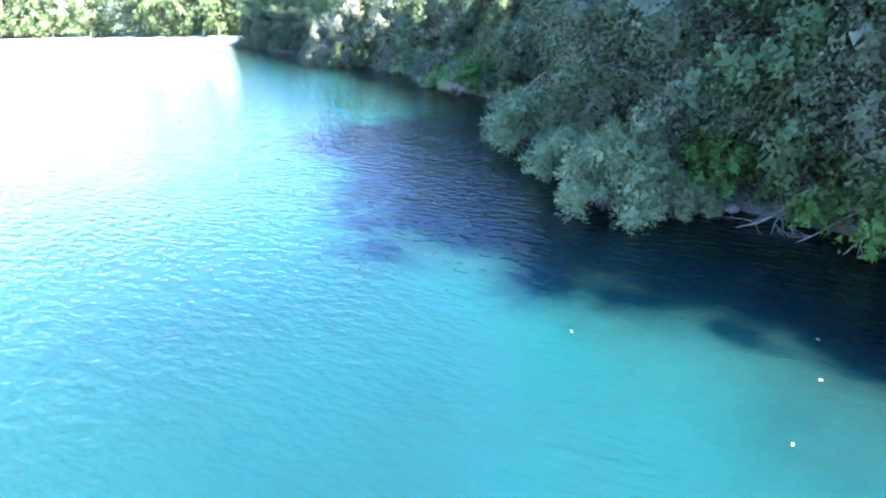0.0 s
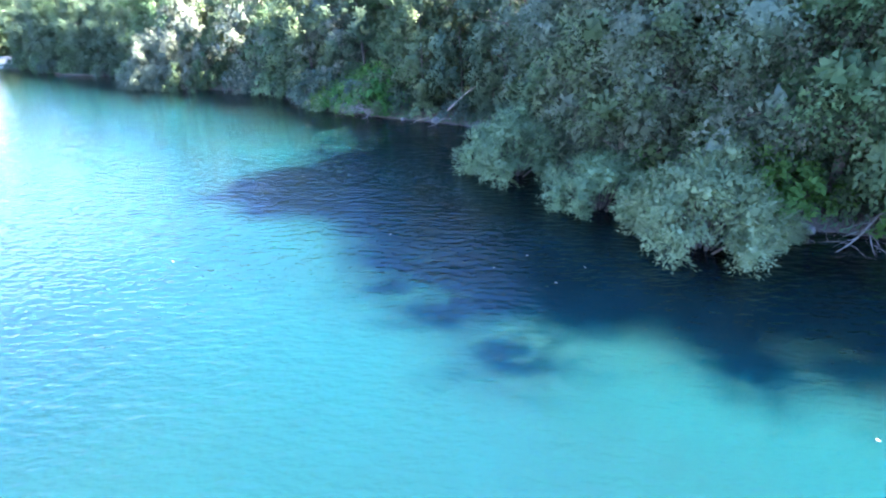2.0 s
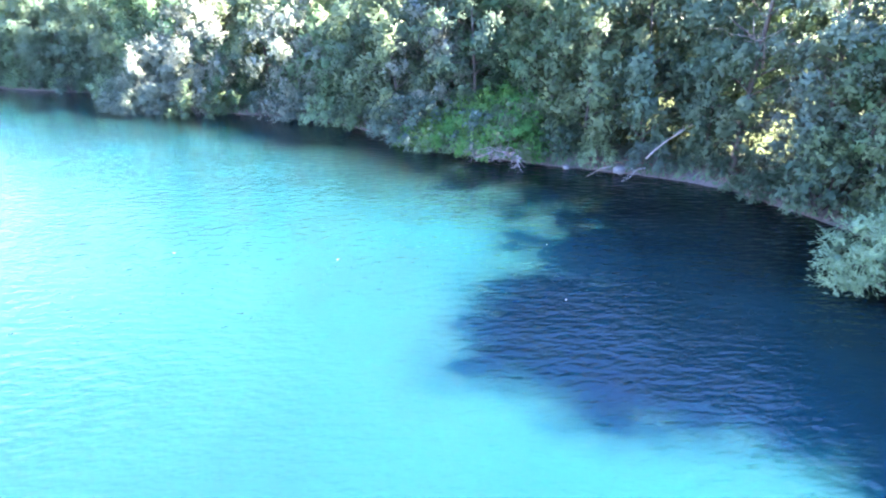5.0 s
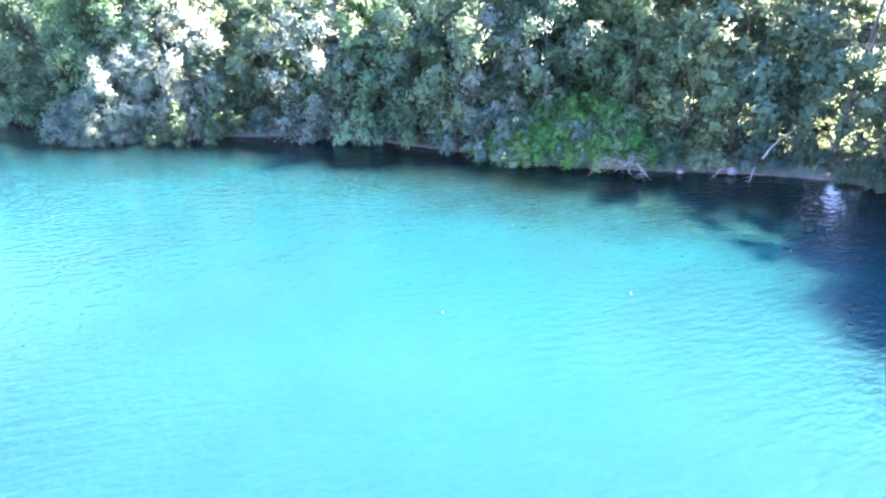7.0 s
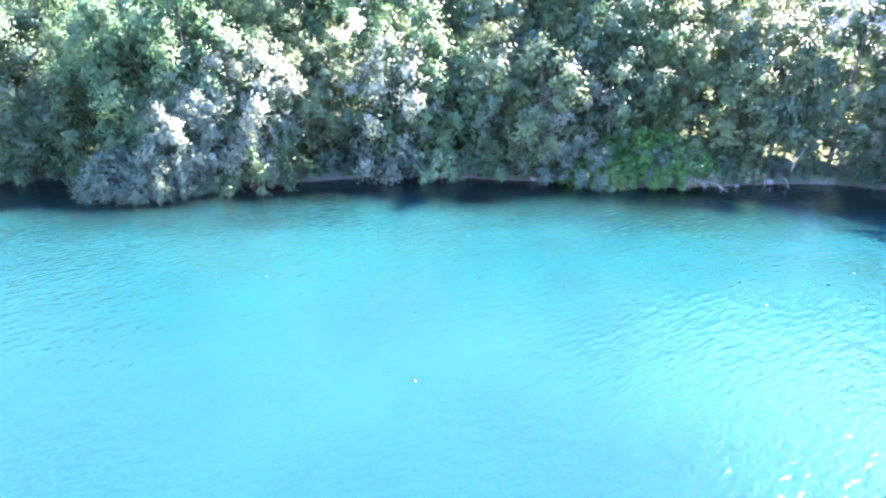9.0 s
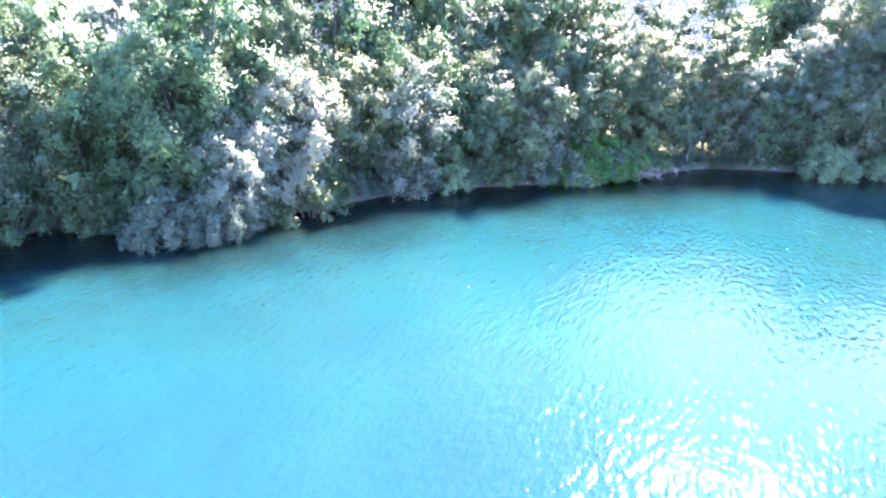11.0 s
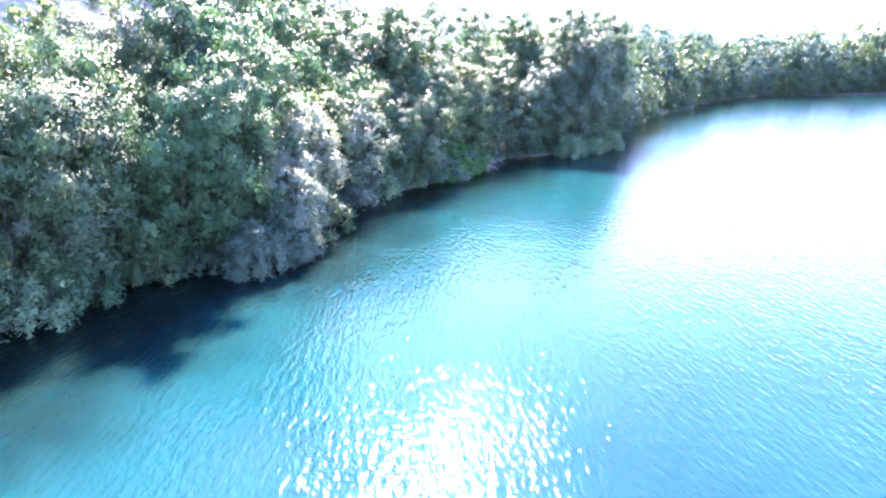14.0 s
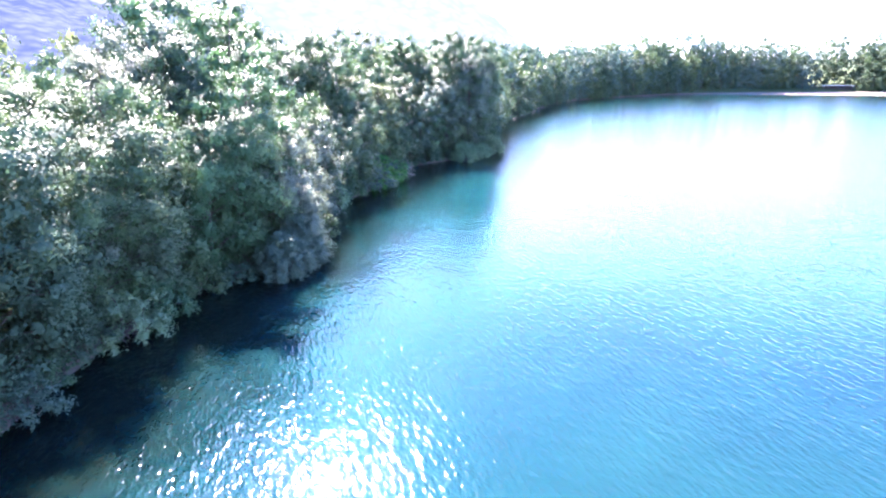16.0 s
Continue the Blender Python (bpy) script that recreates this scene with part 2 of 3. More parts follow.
def tubes(limbs, sides=6):
    """limbs: lists of (point, radius). Returns vertices and faces of tapered tubes."""
    vs, fs = [], []
    for limb in limbs:
        base = len(vs)
        pts = [np.array(p, float) for p, _ in limb]
        for i, (p, r) in enumerate(limb):
            d = pts[min(i + 1, len(pts) - 1)] - pts[max(i - 1, 0)]
            d = d / (np.linalg.norm(d) + 1e-9)
            a = np.cross(d, (0.3, 0.9, 0.1) if abs(d[2]) > 0.8 else (0, 0, 1))
            a /= np.linalg.norm(a) + 1e-9
            c = np.cross(d, a)
            for k in range(sides):
                t = 2 * math.pi * k / sides
                vs.append(pts[i] + r * (math.cos(t) * a + math.sin(t) * c))
        n = len(limb)
        for i in range(n - 1):
            for k in range(sides):
                k2 = (k + 1) % sides
                fs.append((base + i * sides + k, base + i * sides + k2, base + (i + 1) * sides + k2, base + (i + 1) * sides + k))
        fs.append(tuple(base + (n - 1) * sides + k for k in range(sides)))
    return vs, fs


def loose(name, v, n, c):
    """A mesh of n separate faces of c corners."""
    me = bpy.data.meshes.new(name)
    me.vertices.add(c * n)
    me.vertices.foreach_set("co", np.asarray(v, np.float32).ravel())
    me.loops.add(c * n)
    me.loops.foreach_set("vertex_index", np.arange(c * n, dtype=np.int32))
    me.polygons.add(n)
    me.polygons.foreach_set("loop_start", np.arange(0, c * n, c, dtype=np.int32))
    me.polygons.foreach_set("loop_total", np.full(n, c, dtype=np.int32))
    me.update(calc_edges=True)
    return me


def leaf_mesh(name, pos, axis, face, length, width, rng, corners=4):
    """One pointed leaf at each place, along its axis, turned towards face. length and width: one number, or one for each leaf."""
    n = len(pos)
    axis = axis / (np.linalg.norm(axis, axis=1)[:, None] + 1e-9)
    side = np.cross(axis, face + rng.normal(size=(n, 3)) * 0.2)
    side /= np.linalg.norm(side, axis=1)[:, None] + 1e-9
    L = (length * rng.uniform(0.6, 1.35, n))[:, None]
    W = (width * rng.uniform(0.65, 1.3, n))[:, None]
    if corners == 3:
        v = np.stack([pos + side * W * 0.55, pos + axis * L, pos - side * W * 0.45], 1)
    else:
        mid = pos + axis * L * 0.45
        v = np.stack([pos, mid + side * W * 0.5, pos + axis * L, mid - side * W * 0.5], 1)
    me = loose(name, v, n, corners)
    # leaves of one clump share its roundness
    own = np.cross(v[:, 1] - v[:, 0], v[:, 2] - v[:, 0])
    own /= np.linalg.norm(own, axis=1)[:, None] + 1e-9
    nrm = face / (np.linalg.norm(face, axis=1)[:, None] + 1e-9) + 0.28 * own
    nrm /= np.linalg.norm(nrm, axis=1)[:, None] + 1e-9
    me.polygons.foreach_set("use_smooth", np.ones(n, dtype=bool))
    me.normals_split_custom_set_from_vertices(np.repeat(nrm, corners, 0))
    return me


def sprays(centres, radii, twigs, leaves, droop, rng, leaf, out=None, flat=0.85, along_=0.45, inner=26):
    """Leafy clumps: small leaves along twigs near the surface, larger leaf masses inside. Gives places, axes, facings, lengths and widths."""
    P, A, F, L, W = [], [], [], [], []
    for c, r in zip(centres, radii):
        d = rng.normal(size=(twigs, 3))
        if out is not None:
            d += out(c) * 0.8
        d[:, 2] *= flat
        d /= np.linalg.norm(d, axis=1)[:, None]
        reach = r * rng.uniform(0.7, 1.12, twigs)
        s = 1.0 - 0.6 * rng.uniform(0.0, 1.0, (twigs, leaves)) ** 1.5
        D = np.repeat(d[:, None, :], leaves, 1)
        p = c + D * (reach[:, None] * s)[..., None] + rng.normal(size=D.shape) * 0.09 * r
        p[..., 2] -= droop * reach[:, None] * s ** 2
        ax = along_ * D + rng.normal(size=D.shape) * 0.6 - np.array([0, 0, droop * 0.9])
        P.append(p.reshape(-1, 3)), A.append(ax.reshape(-1, 3)), F.append((D + np.array([0, 0, 0.35])).reshape(-1, 3))
        L.append(np.full(twigs * leaves, leaf[0])), W.append(np.full(twigs * leaves, leaf[1]))
        if inner:
            fine = math.sqrt(24 / inner)
            e = rng.normal(size=(inner, 3))
            e /= np.linalg.norm(e, axis=1)[:, None]
            P.append(c + e * r * rng.uniform(0.25, 0.66, inner)[:, None]), A.append(rng.normal(size=(inner, 3))), F.append(e)
            L.append(np.full(inner, 0.19 * r * fine)), W.append(np.full(inner, 0.16 * r * fine))
            core = max(6, inner)
            e = rng.normal(size=(core, 3))
            e /= np.linalg.norm(e, axis=1)[:, None]
            P.append(c + e * r * 0.24), A.append(rng.normal(size=(core, 3))), F.append(e)
            L.append(np.full(core, 0.31 * r * fine)), W.append(np.full(core, 0.33 * r * fine))
    return [np.concatenate(q) for q in (P, A, F, L, W)]


def tree(seed, height, spread, low, clumps, twigs, leaves, leaf, mat, name="tree", lean=0.0, corners=3, sides=4, inner=32):
    """A tapered trunk with limbs and a crown of leafy sprays. low: where the crown begins, as a share of the height."""
    rng = np.random.default_rng(seed)
    root = new(name)
    r0 = 0.012 * height + 0.03
    bend = rng.normal(size=2) * 0.05 * height
    spine = []
    for i in range(8):
        s = i / 7
        spine.append((np.array([bend[0] * s ** 2 + lean * s, bend[1] * s ** 2, height * 0.93 * s - 0.4 * (i == 0)]), r0 * (1 - 0.9 * s)))
    limbs, cs, rs = [spine], [], []
    for k in range(clumps):
        s = low + (1 - low) * (k + rng.uniform(0.1, 0.9)) / clumps
        a = k * 2.4 + rng.uniform(-0.6, 0.6)
        prof = math.sin(math.pi * min(1.0, 0.18 + 0.66 * (s - low) / (1 - low))) ** 0.7
        reach = spread * prof * rng.uniform(0.45, 1.1)
        i = min(6, int(s * 7))
        base = spine[i][0] * (1 - (s * 7 - i)) + spine[i + 1][0] * (s * 7 - i)
        start = base - np.array([0, 0, reach * 0.35])
        tip = base + np.array([math.cos(a) * reach, math.sin(a) * reach, rng.uniform(-0.1, 0.25) * reach])
        knee = (start * 0.5 + tip * 0.5) + np.array([0, 0, 0.12 * reach])
        rr = max(0.015, r0 * (1 - s) * 0.45)
        if start[2] > 0.2:
            limbs.append([(start, rr), (knee, rr * 0.65), (tip, rr * 0.25)])
        cs.append(tip)
        rs.append(spread * rng.uniform(0.29, 0.43) + 0.12)
        if reach > 0.8 * spread * 0.6:
            cs.append(knee + rng.normal(size=3) * 0.2)
            rs.append(spread * rng.uniform(0.2, 0.3) + 0.1)
    mid = np.array([0, 0, height * (low + 1) * 0.45])
    P, A, F, L, W = sprays(cs, rs, twigs, leaves, 0.22, rng, leaf, lambda c: (c - mid) / (np.linalg.norm(c - mid) + 0.1), along_=0.12, inner=inner)
    P[:, 2] = np.maximum(P[:, 2], 0.08)
    dome = (P - np.array([0, 0, height * 0.45])) * np.array([1, 1, 0.55])
    F = F / (np.linalg.norm(F, axis=1)[:, None] + 1e-9) + 0.8 * dome / (np.linalg.norm(dome, axis=1)[:, None] + 1e-9)
    part("trunk", mesh_from("trunk", *tubes(limbs, sides), smooth=True), BARK, root)
    part("crown", leaf_mesh("crown", P, A, F, L, W, rng, corners), mat, root)
    return root


def bush(seed, height, spread, stems, twigs, leaves, leaf, mat, droop=0.35, name="shrub", corners=3, along_=0.5, inner=24):
    """A many-stemmed shrub whose stems arch outwards."""
    rng = np.random.default_rng(seed)
    root = new(name)
    limbs, cs, rs = [], [], []
    for k in range(stems):
        a = 2.4 * k + rng.uniform(-0.4, 0.4)
        q = math.sqrt((k + 0.5) / stems)
        tip = np.array([math.cos(a) * spread * q, math.sin(a) * spread * q, height * (1.0 - 0.72 * q ** 2.2) * rng.uniform(0.75, 1.0)])
        foot = np.array([math.cos(a) * 0.25 * q, math.sin(a) * 0.25 * q, -0.3])
        knee = foot * 0.4 + tip * 0.6
        knee[2] = tip[2] * 0.8 + 0.1
        limbs.append([(foot, 0.035 + 0.008 * height), (knee, 0.025), (tip, 0.008)])
        cs.append(tip)
        rs.append(rng.uniform(0.5, 0.85) * (0.35 * spread + 0.2))
        cs.append(knee + rng.normal(size=3) * 0.12 * spread)
        rs.append(rng.uniform(0.5, 0.8) * (0.35 * spread + 0.2))
        if q > 0.6:
            low = tip * 0.92
            low[2] = tip[2] * 0.45
            cs.append(low)
            rs.append(rng.uniform(0.45, 0.7) * (0.35 * spread + 0.2))
    P, A, F, L, W = sprays(cs, rs, twigs, leaves, droop, rng, leaf, lambda c: np.array([c[0], c[1], 0.6 * c[2]]) / (np.linalg.norm(c) + 0.1), 0.9, along_, inner)
    P[:, 2] = np.maximum(P[:, 2], 0.04)
    part("woody_base", mesh_from("woody_base", *tubes(limbs, 5), smooth=True), BARK, root)
    part("foliage", leaf_mesh("foliage", P, A, F, L, W, rng, corners), mat, root)
    return root


# ---------------------------------------------------------------- shore, ground, water
SHORE = [(40, -330), (80, -290), (94, -232), (92, -160), (76, -110), (58, -72), (42, -37), (28, -15), (18.5, 0), (13.5, 8), (10.8, 13.8), (8.0, 16.8), (5.0, 21.5), (4.3, 27), (4.4, 33.5),
         (2.9, 36.7), (0.0, 40.2), (-3.0, 44.3), (-4.6, 49), (-6.2, 53.2), (-9.0, 58.8), (-12.6, 62.2), (-17, 66.5), (-18.6, 71), (-19.0, 75), (-21.8, 77.3), (-24.2, 80.8), (-28.5, 85), (-34.5, 91), (-42, 103),
         (-52, 112.5), (-62, 114), (-85, 122), (-119, 135), (-160, 120), (-205, 40), (-230, -60), (-200, -180), (-120, -290), (-30, -335)]


def smooth_loop(pts, per):
    pts, out = np.array(pts, float), []
    n = len(pts)
    for i in range(n):
        a, b_, c, d = (pts[(i + k) % n] for k in (-1, 0, 1, 2))
        for t in np.linspace(0, 1, per, endpoint=False):
            out.append(0.5 * (2 * b_ + (c - a) * t + (2 * a - 5 * b_ + 4 * c - d) * t * t + (3 * b_ - a - 3 * c + d) * t ** 3))
    return np.array(out)


LOOP = smooth_loop(SHORE, 4)


def inland(x, y):
    """Distance from the waterline, positive on land."""
    p = np.stack([np.ravel(x), np.ravel(y)], 1)
    best = np.full(len(p), 1e9)
    inside = np.zeros(len(p), bool)
    for a, c in zip(LOOP, np.roll(LOOP, -1, 0)):
        d = c - a
        t = np.clip(((p - a) @ d) / (d @ d), 0, 1)
        best = np.minimum(best, np.hypot(*(p - a - t[:, None] * d).T))
        if a[1] != c[1]:
            inside ^= ((a[1] > p[:, 1]) != (c[1] > p[:, 1])) & (p[:, 0] < (c[0] - a[0]) * (p[:, 1] - a[1]) / (c[1] - a[1]) + a[0])
    return np.where(inside, -best, best).reshape(np.shape(x))


def ground_z(x, y):
    s = inland(x, y)
    steep = np.interp(s, [-30, -8, -2, 0, 0.6, 3, 10, 30, 80, 400], [-5, -3.0, -0.9, -0.12, 0.28, 0.55, 1.1, 1.8, 2.5, 4.0])
    flat_ = np.interp(s, [-30, -8, 0, 6, 10, 30, 80, 400], [-4, -1.5, -0.08, 0.45, 1.0, 1.8, 2.5, 4.0])
    k = np.clip((-(np.asarray(x)) - 46) / 6, 0, 1) * np.clip((np.asarray(y) - 60) / 10, 0, 1)
    hill = np.clip((-np.asarray(y) - 120) / 120, 0, 1) * np.interp(s, [6, 32, 120, 400], [0, 8, 18, 24])   # rising ground beyond the far end
    return steep * (1 - k) + flat_ * k + hill


def lines(dense, lo, hi, far):
    a = np.arange(lo, hi + dense, dense)
    g = [dense * 1.28 ** i for i in range(1, 60)]
    up = np.cumsum(g)
    up = up[up < far]
    return np.concatenate([(lo - up)[::-1], a, hi + up])


xs, ys = lines(0.6, -34, 24, 4200), lines(0.7, 0, 112, 4200)
gx, gy = np.meshgrid(xs, ys, indexing="ij")
gz = ground_z(gx, gy)
wob = np.array([noise.noise((x * 0.7, y * 0.7, 0.0)) + 0.5 * noise.noise((x * 1.9, y * 1.9, 5.0)) for x, y in zip(gx.ravel(), gy.ravel())]).reshape(gx.shape)
gz = gz + np.where(gz > -0.5, 0.16, 0.0) * wob * np.clip(gz + 0.5, 0, 1)
nx, ny = gx.shape
idx = np.arange(nx * ny).reshape(nx, ny)
quads = np.stack([idx[:-1, :-1], idx[1:, :-1], idx[1:, 1:], idx[:-1, 1:]], -1).reshape(-1, 4)
me = mesh_from("ground", np.stack([gx.ravel(), gy.ravel(), gz.ravel()], 1), quads, True)
me.materials.append(GROUND)
me.materials.append(GRAVEL)
cx, cy, cz = gx[:-1, :-1].ravel(), gy[:-1, :-1].ravel(), gz[:-1, :-1].ravel()
me.polygons.foreach_set("material_index", (((cx < -47) & (cy > 60) & (cz < 0.7)) | ((cx > -30) & (cx < 45) & (cy < -300) & (cz < 1.2))).astype(np.int32))
tagged(part("ground", me, GROUND), "brown earth bank and wooded ground round the lake", "ground", kind="structure")

wx, wy = lines(1.0, -34, 24, 300), lines(1.2, 0, 112, 420)
wx, wy = wx[(wx > -240) & (wx < 110)], wy[(wy > -350) & (wy < 150)]
ax_, ay_ = np.meshgrid(wx, wy, indexing="ij")
idx = np.arange(ax_.size).reshape(ax_.shape)
quads = np.stack([idx[:-1, :-1], idx[1:, :-1], idx[1:, 1:], idx[:-1, 1:]], -1).reshape(-1, 4)
me = mesh_from("water", np.stack([ax_.ravel(), ay_.ravel(), np.zeros(ax_.size)], 1), quads, True)
# 0 at the waterline, where the painted shade is full, rising to 1 offshore
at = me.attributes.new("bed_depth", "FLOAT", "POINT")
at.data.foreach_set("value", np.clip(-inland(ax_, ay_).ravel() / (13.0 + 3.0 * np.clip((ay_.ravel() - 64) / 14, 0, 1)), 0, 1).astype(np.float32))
away = -inland(ax_, ay_).ravel()
at = me.attributes.new("pale_shelf", "FLOAT", "POINT")
at.data.foreach_set("value", (0.5 * np.interp(away, [4, 9, 13, 22], [0, 1, 1, 0])).astype(np.float32))
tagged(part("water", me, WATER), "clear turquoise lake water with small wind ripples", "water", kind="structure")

# far wooded slopes, their haze painted on as a glow
def mountain(pts, depth, seed, label, mat):
    rng = np.random.default_rng(seed)
    pts = np.array(pts, float)
    U = np.linspace(0, 1, 120)
    k = np.linspace(0, 1, len(pts))
    X, Y, H = (np.interp(U, k, pts[:, i]) for i in range(3))
    rough = np.array([sum(noise.noise((u * 14 * 2 ** o, seed, o)) / 1.7 ** o for o in range(4)) for u in U])
    verts, faces = [], []
    for i in range(120):
        d = np.array([X[i] + 50, Y[i] - 70])
        d /= np.linalg.norm(d)
        for j in range(26):
            s = j / 25
            w_ = noise.noise((X[i] * 0.008, Y[i] * 0.008, s * 6 + seed)) + 0.6 * noise.noise((X[i] * 0.03, s * 20, seed))
            z = (H[i] * (1 + 0.10 * rough[i])) * s ** 0.9 + 14 * w_ * (0.2 + s) - 4 * (j == 0)
            p = np.array([X[i], Y[i]]) + d * depth * s + d * 25 * w_ * s
            verts.append((p[0], p[1], z))
    for i in range(119):
        for j in range(25):
            a = i * 26 + j
            faces.append((a, a + 26, a + 27, a + 1))
    return tagged(part("backdrop", mesh_from("backdrop", verts, faces, True), mat), label, "mountain", kind="structure")


def at_bearing(rows, dist):
    return [(-50 + dist * math.sin(radians(az)), 70 + dist * math.cos(radians(az)), h) for az, h in rows]


mountain(at_bearing(((60, 170), (80, 230), (95, 180), (103, 132), (109, 94), (115, 50), (121, 2)), 600), 420, 3, "wooded mountain slope with pale blue haze in its glow", HAZE_GLOW)
mountain(at_bearing(((70, 380), (100, 400), (120, 380), (132, 340), (139.5, 255), (146, 75), (151, 2)), 1400), 600, 8, "far mountain ridge with white haze in its glow", FAR_HAZE_GLOW)


# ---------------------------------------------------------------- trees
def place(proto, x, y, size, turn, tall=1.0, label="", cat="tree", group="", sink=0.05, tip=0.0, z=None):
    if z is None:
        z = max(-0.25, float(ground_z(np.array([x]), np.array([y]))[0]))
    m = Matrix.LocRotScale((x, y, z - sink), Euler((radians(tip), 0, radians(turn))), (size, size, size * tall))
    return tagged(copy_thing(proto, m), label, cat, group)


BIG = [tree(11, 14, 3.3, 0.10, 30, 19, 7, (0.185, 0.12), LEAF_GREEN), tree(12, 14, 3.5, 0.12, 30, 19, 7, (0.185, 0.12), LEAF_DARK),
       tree(13, 14, 3.1, 0.10, 28, 19, 7, (0.185, 0.12), LEAF_GREY), tree(14, 14, 3.2, 0.2, 28, 19, 7, (0.185, 0.12), LEAF_YELLOW),
       tree(15, 14, 2.3, 0.6, 16, 19, 7, (0.185, 0.12), LEAF_GREEN)]
MID = [tree(21, 7, 2.4, 0.06, 27, 20, 7, (0.15, 0.095), LEAF_GREEN), tree(22, 7, 2.5, 0.06, 27, 20, 7, (0.15, 0.09), LEAF_DARK),
       tree(23, 7, 2.4, 0.06, 27, 20, 7, (0.155, 0.08), LEAF_SILVER), tree(24, 7, 2.2, 0.08, 25, 20, 7, (0.15, 0.09), LEAF_YELLOW)]
LOW = [bush(31, 2.6, 1.9, 15, 12, 6, (0.2, 0.065), LEAF_WILLOW), bush(32, 2.4, 1.9, 15, 13, 7, (0.12, 0.08), LEAF_GREEN),
       bush(33, 2.5, 1.8, 15, 13, 7, (0.125, 0.07), LEAF_GREY), bush(34, 2.2, 1.8, 14, 13, 7, (0.12, 0.08), LEAF_DARK), bush(35, 2.0, 2.0, 15, 13, 7, (0.13, 0.09), LEAF_FRESH)]
WILLOW = [bush(51, 3.0, 2.0, 26, 24, 11, (0.16, 0.034), LEAF_WILLOW, 0.12, corners=4, along_=1.1), bush(52, 2.8, 2.1, 26, 24, 11, (0.15, 0.036), LEAF_WILLOW, 0.15, corners=4, along_=1.1),
          bush(53, 2.8, 2.0, 24, 24, 11, (0.13, 0.05), LEAF_POPLAR, 0.25, corners=4)]
TALL = [tree(16, 17, 3.6, 0.16, 46, 34, 12, (0.12, 0.065), LEAF_POPLAR, inner=50), tree(17, 17, 3.7, 0.12, 46, 34, 12, (0.125, 0.08), LEAF_GREEN, inner=50)]
YOUNG = [tree(26, 11, 3.5, 0.05, 42, 32, 9, (0.13, 0.085), LEAF_GREEN, inner=44), tree(27, 11, 3.6, 0.05, 42, 32, 9, (0.13, 0.08), LEAF_DARK, inner=44)]
LEANER = tree(25, 7, 2.2, 0.06, 34, 28, 10, (0.15, 0.085), LEAF_SILVER)
FAR = [tree(41, 14, 4.3, 0.04, 26, 7, 4, (0.5, 0.28), LEAF_GREEN, sides=3, inner=8), tree(42, 14, 4.5, 0.04, 26, 7, 4, (0.5, 0.28), LEAF_DARK, sides=3, inner=8), tree(43, 14, 4.3, 0.04, 26, 7, 4, (0.5, 0.26), LEAF_GREY, sides=3, inner=8),
       tree(44, 14, 3.2, 0.3, 22, 7, 4, (0.4, 0.26), LEAF_YELLOW, sides=3, inner=7), tree(45, 14, 4.2, 0.05, 26, 8, 4, (0.34, 0.24), LEAF_YELLOW, sides=3, inner=7)]

BIG_LABEL = ["tall leafy green tree on the wooded bank", "tall dark green tree on the wooded bank", "tall grey-leaved poplar on the wooded bank", "tall pale green sunlit tree on the bank", "slender tree with a bare trunk and high crown"]
MID_LABEL = ["young green tree leaning over the bank", "young dark green tree on the bank", "grey-green willow tree near the water", "young pale green tree on the bank"]
LOW_LABEL = ["narrow-leaved grey-green willow shrub at the waterline", "green shrub overhanging the bank", "silvery grey shrub at the water's edge", "dark green shrub on the low bank"]
rng = np.random.default_rng(5)
CURVE = LOOP[np.r_[4 * 4:4 * 30]]          # the near shore from south to north


def along(start, stop, step):
    seg = np.hypot(*np.diff(CURVE, axis=0).T)
    s = np.concatenate([[0], np.cumsum(seg)])
    yv = CURVE[:, 1]
    s0, s1 = np.interp([start, stop], yv, s)
    for q in np.arange(s0, s1, step):
        p = np.array([np.interp(q, s, CURVE[:, 0]), np.interp(q, s, CURVE[:, 1])])
        p2 = np.array([np.interp(q + 0.5, s, CURVE[:, 0]), np.interp(q + 0.5, s, CURVE[:, 1])])
        d = (p2 - p) / (np.linalg.norm(p2 - p) + 1e-9)
        yield p, np.array([d[1], -d[0]])       # the shore point and the way inland


# shrubs that hang over the bank
for p, inl in along(-4, 106, 2.2):
    q = p + inl * (rng.uniform(0.0, 1.4) - (0.8 if 62 < p[1] < 80 else 0.0) + (0.8 if 10 < p[1] < 16.5 else 0.0))
    k = int(rng.choice([0, 1, 2, 3], p=[0.15, 0.35, 0.2, 0.3]))
    place(LOW[k], *q, rng.uniform(0.5, 1.25 if p[1] > 30 else 0.9), rng.uniform(0, 360), rng.uniform(0.8, 1.1), LOW_LABEL[k], "shrub", "shrubs along the bank")
# young trees on the slope behind them
rng = np.random.default_rng(15)
for p, inl in along(-4, 106, 2.6):
    q = p + inl * rng.uniform(0.9, 2.9)
    k = int(rng.choice(4, p=[0.42, 0.43, 0.08, 0.07]))
    if 41.5 < q[1] < 47.5:
        continue                       # open slope with low bushes
    if p[1] > 68:
        q = p + inl * (rng.uniform(0.9, 2.0) + (0.9 if p[1] > 77 else 0.0))
        k = min(k, 1)
    high = rng.uniform(*((4.2, 9.2) if p[1] < 68 else (9.0, 11.8) if p[1] < 76 else (8.4, 10.4)))
    place(*((MID[k], *q, high / 7) if p[1] < 68 else (YOUNG[k], *q, high / 11)), rng.uniform(0, 360), rng.uniform(0.95, 1.15), MID_LABEL[k], "tree", "young trees on the bank")
